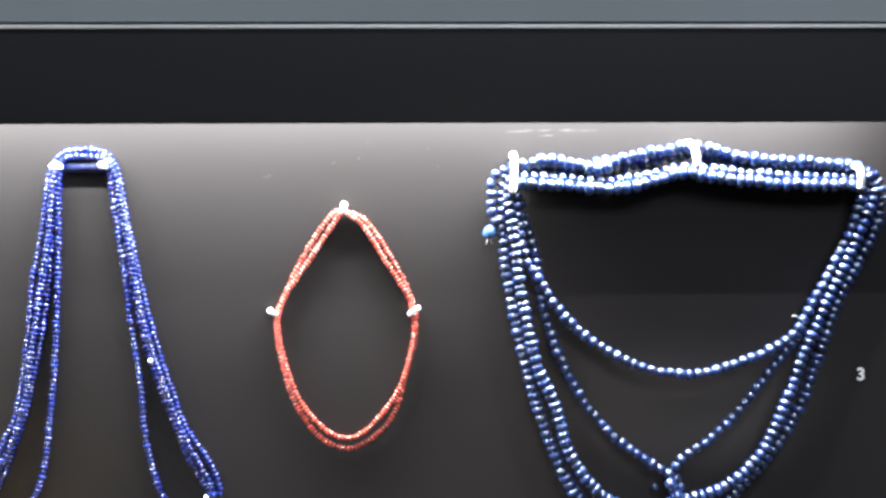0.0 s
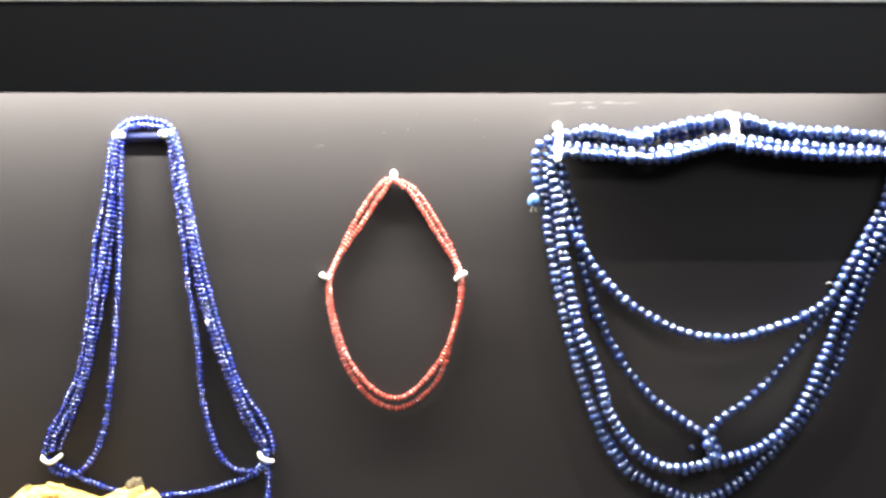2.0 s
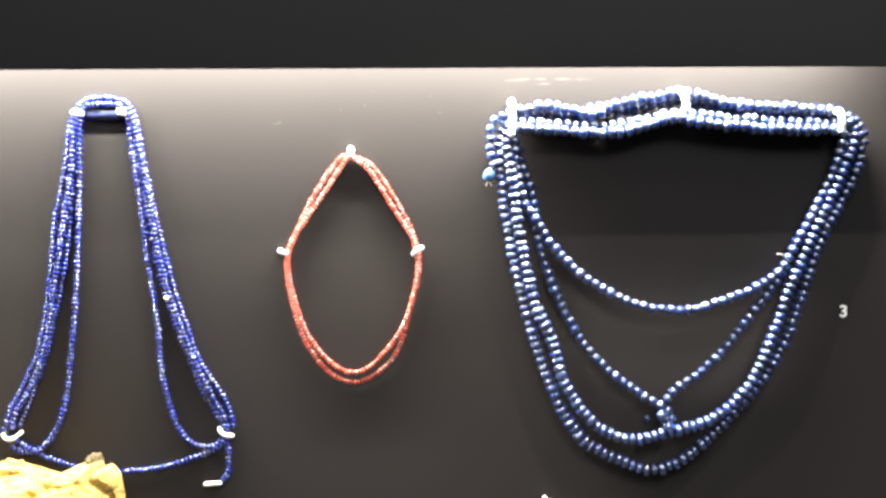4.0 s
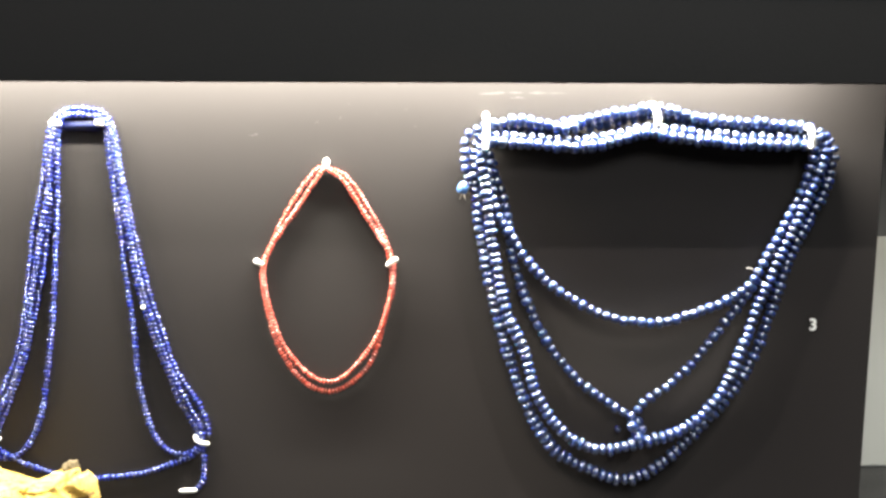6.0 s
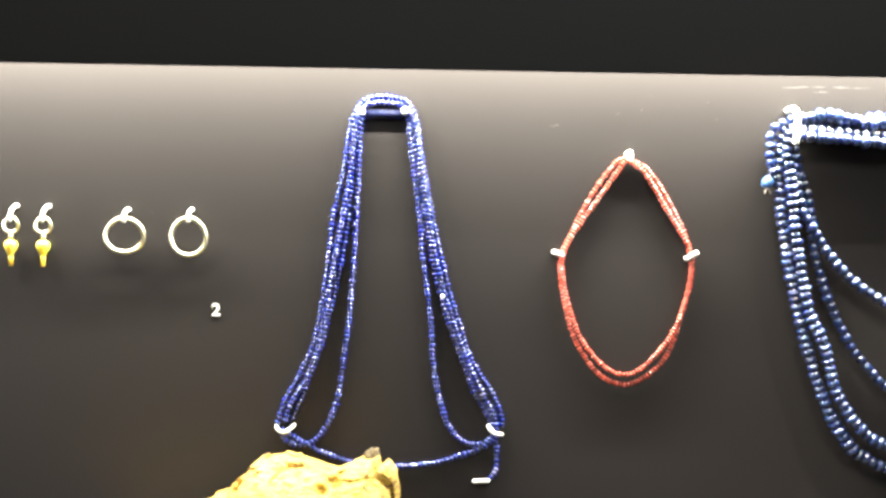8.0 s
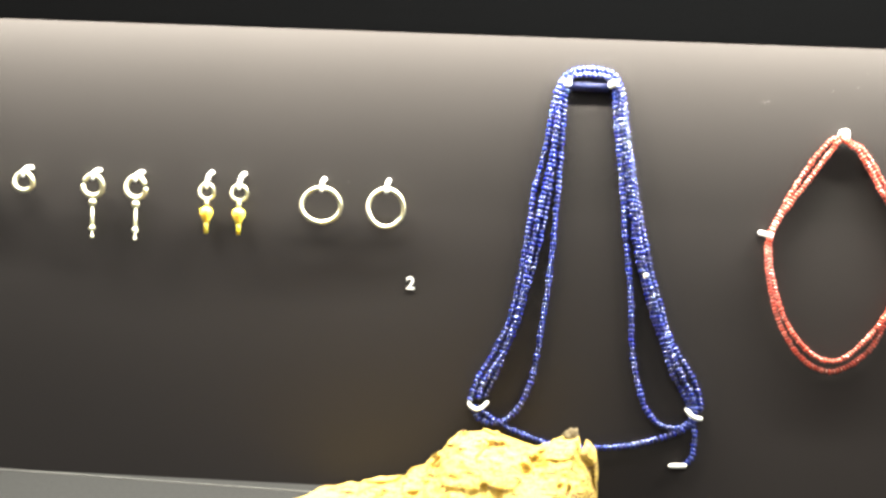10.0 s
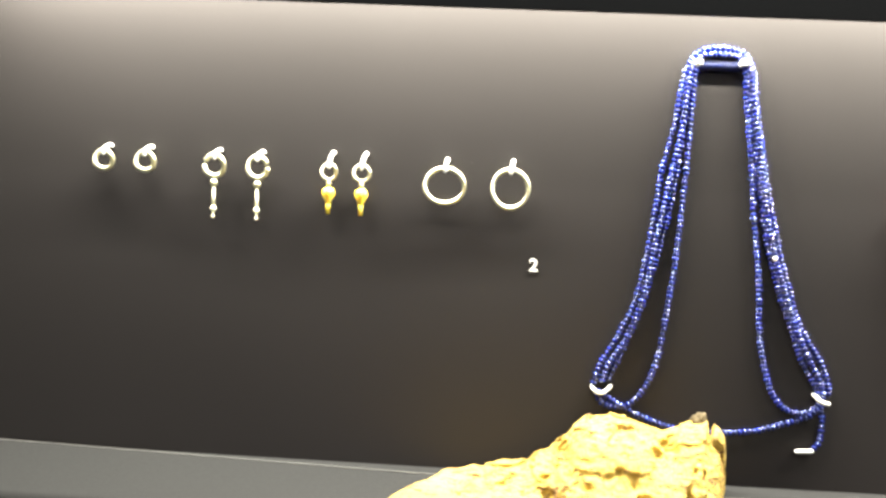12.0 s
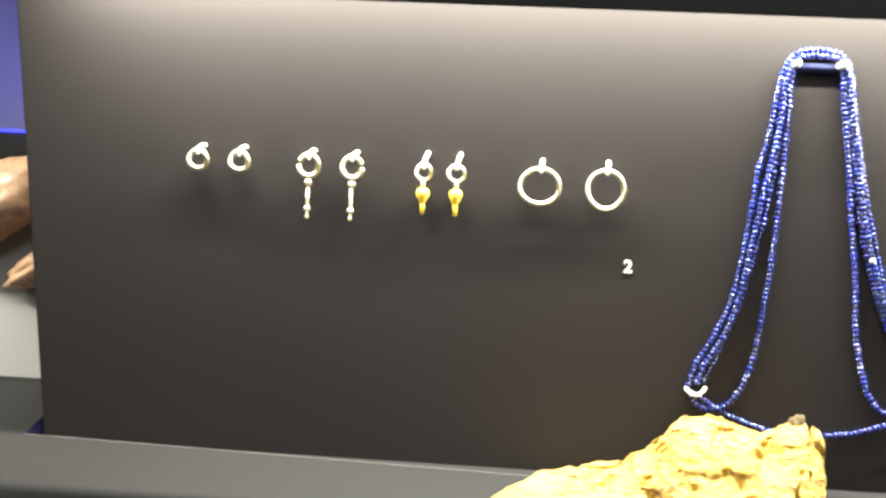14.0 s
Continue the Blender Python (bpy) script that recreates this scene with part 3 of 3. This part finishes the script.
# ---- gold earrings, numbered two ----
def ring(radius_x, radius_z, wire, squash=0.0, gap=None):
    pts = []
    for i in range(49):
        a = 2 * math.pi * i / 48 + (gap if gap is not None else -math.pi / 2)
        z = math.sin(a) * radius_z
        if squash and z < 0:
            z *= 1 - squash
        pts.append(Vector((math.cos(a) * radius_x, -0.0009 * math.sin(2 * a), z)))
    if gap is not None:
        pts = pts[1:-1]
    return tube(pts, wire, 10, caps=gap is not None)


def hook(x, z, dx, dz, top):
    """A bent white pin through an earring, from the panel out and down into the ring."""
    return pin([(x + dx, 0.001, z + top + dz), (x + dx, -0.003, z + top + dz), (x + dx * 0.6, -0.0062, z + top + dz * 0.55), (x + dx * 0.15, -0.0068, z + top - 0.0005), (x, -0.0062, z + top - 0.0036)], 0.00125)


Y = -0.0045
for x, z in ((-0.5406, 1.4187), (-0.5164, 1.4188)):
    e = thing("earring", (x, Y, z), "small thick gold hoop earring hung on a white pin", "earring", "gold earrings")
    part("ring", ring(0.0052, 0.0056, 0.0014, 0.1), M_GOLD, e, smooth=True)
    hook(x, z, 0.0026, 0.0026, 0.0058)
for x, z, g in ((-0.4758, 1.4183, 2.95), (-0.4506, 1.4182, 0.15)):
    e = thing("earring", (x, Y, z), "gold hoop earring with a slim rod-shaped gold pendant", "earring", "gold earrings")
    part("ring", ring(0.0056, 0.0061, 0.0014, 0, g), M_GOLD, e, smooth=True)
    part("collar_bead", lathe([(0.0006, -0.0118), (0.0019, -0.0112), (0.0022, -0.0098), (0.0019, -0.0084), (0.0007, -0.0078)], 14), M_GOLD, e, smooth=True)
    part("rod", lathe([(0.0008, -0.0236), (0.0011, -0.0232), (0.0009, -0.02), (0.0008, -0.0118)], 12), M_GOLD, e, smooth=True)
    part("foot", lathe([(0.0006, -0.0262), (0.0017, -0.0256), (0.0019, -0.0246), (0.0011, -0.0232)], 12), M_GOLD, e, smooth=True)
    part("stem", lathe([(0.0005, -0.029), (0.0006, -0.0262)], 8), M_GOLD, e, smooth=True)
    part("tip", lathe([(0.0005, -0.0304), (0.0011, -0.0298), (0.0010, -0.0288), (0.0005, -0.0284)], 10), M_GOLD, e, smooth=True)
    hook(x, z, 0.0024, 0.0026, 0.0062)
for x, z, s in ((-0.4093, 1.4175, 1.0), (-0.3905, 1.4175, 1.1)):
    e = thing("earring", (x, Y, z), "small gold hoop earring with a yellow drop-shaped pendant", "earring", "gold earrings")
    part("ring", ring(0.0041 * s, 0.0045, 0.00095), M_GOLD, e, smooth=True)
    part("loop", lathe([(0.0008, -0.0088), (0.0014, -0.0076), (0.0014, -0.006), (0.0009, -0.005)], 12), M_GOLD, e, smooth=True)
    part("drop", lathe([(0.0013, -0.0182), (0.0018, -0.0168), (0.0028, -0.0150), (0.0036, -0.0132), (0.0038, -0.0116), (0.0032, -0.0100), (0.0018, -0.0091), (0.0008, -0.0088)], 16), M_YELLOW, e, "matt yellow drop", smooth=True)
    part("spike", lathe([(0.0010, -0.0242), (0.0013, -0.020), (0.0014, -0.0182)], 12), M_YELLOW, e, smooth=True)
    hook(x, z, 0.0018, 0.0058, 0.005)
for x, z, rx, rz, q in ((-0.3430, 1.4120, 0.0112, 0.0104, 0.10), (-0.3058, 1.4123, 0.0101, 0.0108, 0.0)):
    e = thing("earring", (x, Y, z), "large plain gold wire hoop earring on a white pin", "earring", "gold earrings")
    part("ring", ring(rx, rz, 0.00115, q), M_GOLD, e, smooth=True)
    hook(x, z, 0.0010, 0.0042, rz + 0.0006)


# ---- numbers on the panel ----
def digit(text, x, z, height):
    cu = bpy.data.curves.new("digit", "FONT")
    cu.body, cu.size, cu.extrude, cu.offset, cu.align_x = text, height * 1.38, 0.0002, height * 0.035, "CENTER"
    tmp = bpy.data.objects.new("digit", cu)
    scene.collection.objects.link(tmp)
    bpy.context.view_layer.update()
    me = bpy.data.meshes.new_from_object(tmp)
    bpy.data.objects.remove(tmp)
    me.materials.clear()
    me.materials.append(M_WHITE)
    ob = new("number", me)
    ob.matrix_world = pose(x, -0.0003, z - height / 2, 90, 0, 0)
    return tagged(ob, "white stick-on number %s on the black panel" % ("two" if text == "2" else "three"), "number", "panel numbers")


digit("2", -0.2904, 1.3697, 0.0073)
digit("3", 0.2377, 1.3691, 0.0070)

# ---- weathered lump before the panel ----
RIDGE = [(-0.364, 1.2495), (-0.358, 1.2500), (-0.351, 1.2503), (-0.343, 1.2508), (-0.3366, 1.2532), (-0.327, 1.2548), (-0.318, 1.2580), (-0.313, 1.2568), (-0.3055, 1.2602), (-0.293, 1.2617), (-0.287, 1.2662), (-0.2765, 1.2685),
         (-0.2735, 1.2744), (-0.2675, 1.278), (-0.2645, 1.2829), (-0.257, 1.2891), (-0.245, 1.2908), (-0.2295, 1.2883), (-0.2154, 1.2832), (-0.205, 1.2867), (-0.199, 1.2887), (-0.191, 1.2894), (-0.1875, 1.2878), (-0.1845, 1.2858), (-0.1815, 1.281), (-0.1798, 1.270), (-0.179, 1.2495)]


# hollows and cracks of the lump: place across and up, half width, half height, depth
HOLLOWS = ((-0.2113, 1.2798, 0.0075, 0.0022, 0.006), (-0.2707, 1.2737, 0.0045, 0.0035, 0.006), (-0.2620, 1.2650, 0.0060, 0.0022, 0.004), (-0.2788, 1.2585, 0.0075, 0.0018, 0.005),
           (-0.2393, 1.2862, 0.0095, 0.0018, 0.004), (-0.3159, 1.2560, 0.0040, 0.0022, 0.003), (-0.1960, 1.2650, 0.0030, 0.0040, 0.005), (-0.1880, 1.2720, 0.0018, 0.0030, 0.004),
           (-0.1865, 1.2620, 0.0015, 0.0035, 0.004), (-0.2290, 1.2620, 0.0050, 0.0020, 0.004), (-0.2440, 1.2720, 0.0035, 0.0014, 0.003), (-0.2050, 1.2560, 0.0110, 0.0030, 0.005))


def lump():
    bm, rows = bmesh.new(), []
    nx, ny = 360, 130
    xs, zs = np.array([p[0] for p in RIDGE]), np.array([p[1] for p in RIDGE])
    for i in range(nx + 1):
        x = -0.364 + 0.185 * i / nx
        h = float(np.interp(x, xs, zs)) - BASE
        row = []
        left = max(0.0, min(1.0, (x + 0.364) / 0.012))
        right = max(0.0, min(1.0, (-0.179 - x) / 0.012))
        front = -0.070 - 0.018 * right ** 0.5
        shift = -0.045 * max(0.0, 1 - (x + 0.364) / 0.030)
        hh = max(h, 0.006 * left)
        for j in range(ny + 1):
            s = j / ny
            # back foot, ridge, rounded front face, front foot
            if s < 0.2:
                k = s / 0.2
                y, z = -0.009 - 0.009 * k + shift, h * math.sin(k * math.pi / 2) ** 0.7
            else:
                k = (s - 0.2) / 0.8
                y = -0.018 + shift + (front + 0.018 - shift) * (0.35 * k + 0.65 * k ** 1.7)
                z = (h + (hh - h) * min(1, 3 * k)) * max(0.0, 1 - k ** 2.2) ** 0.8
            p = Vector((x, y, z))
            soft = min(1.0, h / 0.012)
            d = 0.0030 * noise.fractal(p * 42, 0.9, 2.0, 4) + 0.0012 * noise.fractal(p * 190 + Vector((5, 1, 2)), 0.8, 2.1, 4)
            # flaked ledges and holes, few and large
            flake = noise.noise(Vector((p.x * 45, p.y * 45, p.z * 95)) + Vector((3, 8, 1)))
            d += 0.0022 * max(0.0, min(1.0, (flake - 0.10) / 0.04))
            crack = abs(noise.noise(Vector((p.x * 38, p.y * 60, p.z * 90)) + Vector((11, 2, 4))))
            where = max(0.0, noise.noise(p * 30 + Vector((1, 7, 2))))
            d -= 0.0075 * where * max(0.0, 1 - crack / 0.06)
            d -= 0.0060 * max(0.0, noise.noise(p * 85 + Vector((9, 3, 7))) - 0.42) / 0.3
            if s > 0.2:
                wob = 0.35 * noise.noise(p * 260)
                for hx, hz, hw, hh2, deep in HOLLOWS:
                    d -= deep * max(0.0, min(1.0, 1.6 * (1.0 + wob - math.hypot((x - hx) / hw, (z + BASE - hz) / hh2))))
                # a raised plate on the slope
                d += 0.0022 * max(0.0, min(1.0, 4 * (1.0 + wob - math.hypot((x + 0.2788) / 0.010, (z + BASE - 1.2645) / 0.0052))))
            # cleft beside the nub
            p.z -= 0.0075 * max(0.0, min(1.0, 2.2 - abs(x + 0.1893) / 0.0008)) * max(0.0, min(1.0, (p.z - 0.022) / 0.006)) * max(0.0, min(1.0, (p.y + 0.040) / 0.012))
            # the broken end runs back towards the panel
            p.x -= 0.30 * max(0.0, -p.y - 0.018) * max(0.0, min(1.0, (x + 0.245) / 0.06))
            near = min(1.0, z / 0.006)
            side = 0.25 if s < 0.2 else -1.0
            p.y += d * side * soft
            p.z = max(0.0, p.z + d * 0.6 * soft * near)
            row.append(bm.verts.new((p.x + 0.0010 * noise.noise(p * 140), min(p.y, -0.0045), p.z + BASE - 0.0005)))
        rows.append(row)
    for a, b in zip(rows, rows[1:]):
        for j in range(ny):
            bm.faces.new((a[j], b[j], b[j + 1], a[j + 1]))
    for row in (rows[0], rows[-1]):
        bm.faces.new(row)
    return bm


rock = part("weathered_lump", lump(), M_ROCK, None, smooth=True)
tagged(rock, "rough ochre-yellow weathered lump with brown cracks and pits", "artefact")
knob = bmesh.new()
bmesh.ops.create_icosphere(knob, subdivisions=4, radius=1)
for v in knob.verts:
    d = v.co.copy()
    v.co = Vector((d.x * 0.0046, d.y * 0.005, d.z * 0.0058)) * (1 + 0.3 * noise.fractal(d * 1.7, 1, 2, 4))
nub = part("nub", knob, material("brown_crust", (0.075, 0.055, 0.025), 0.9, var=0.5, scale=200, bump=0.6, bump_scale=500), rock, "darker brown broken nub", smooth=True)
nub.matrix_basis = Matrix.Translation((-0.1955, -0.0185, 1.2880))

# ---- specks and scuffs on the panel ----
rnd = random.Random(4)
specks = bmesh.new()
for x, z, r in ((-0.0570, 1.4878, 0.0005), (-0.0047, 1.4955, 0.0004), (-0.0942, 1.480, 0.0003), (-0.3282, 1.4261, 0.0004), (-0.0430, 1.4905, 0.0004), (-0.0220, 1.4935, 0.0003), (0.0010, 1.4860, 0.0004), (-0.0380, 1.4990, 0.0003)):
    for k in range(3):
        g = bmesh.new()
        bmesh.ops.create_icosphere(g, subdivisions=1, radius=r * rnd.uniform(0.4, 1))
        bmesh.ops.transform(g, verts=g.verts, matrix=Matrix.Translation((x + rnd.uniform(-1, 1) * r * 1.5, -0.0002, z + rnd.uniform(-1, 1) * r * 1.5)) @ Matrix.Diagonal((1, 0.3, 1, 1)))
        tmp = bpy.data.meshes.new("speck")
        g.to_mesh(tmp)
        g.free()
        specks.from_mesh(tmp)
for x, z, w, h in ((0.052, 1.5052, 0.016, 0.0005), (0.078, 1.5056, 0.019, 0.0004), (-0.094, 1.4808, 0.0035, 0.0006), (0.06, 1.5030, 0.006, 0.0004)):
    for k in range(7):
        u = rnd.uniform(-1, 1)
        g = bmesh.new()
        bmesh.ops.create_icosphere(g, subdivisions=1, radius=1)
        bmesh.ops.transform(g, verts=g.verts, matrix=Matrix.Translation((x + u * w * 0.6, 0.0, z + rnd.uniform(-1, 1) * h)) @ Matrix.Diagonal((w * rnd.uniform(0.1, 0.35), 0.00006, h * rnd.uniform(0.3, 0.6), 1)))
        tmp = bpy.data.meshes.new("scuff")
        g.to_mesh(tmp)
        g.free()
        specks.from_mesh(tmp)
tagged(part("dust_specks", specks, M_DUST), "pale dust specks and faint scuffs on the black panel", "dust", kind="stuff")
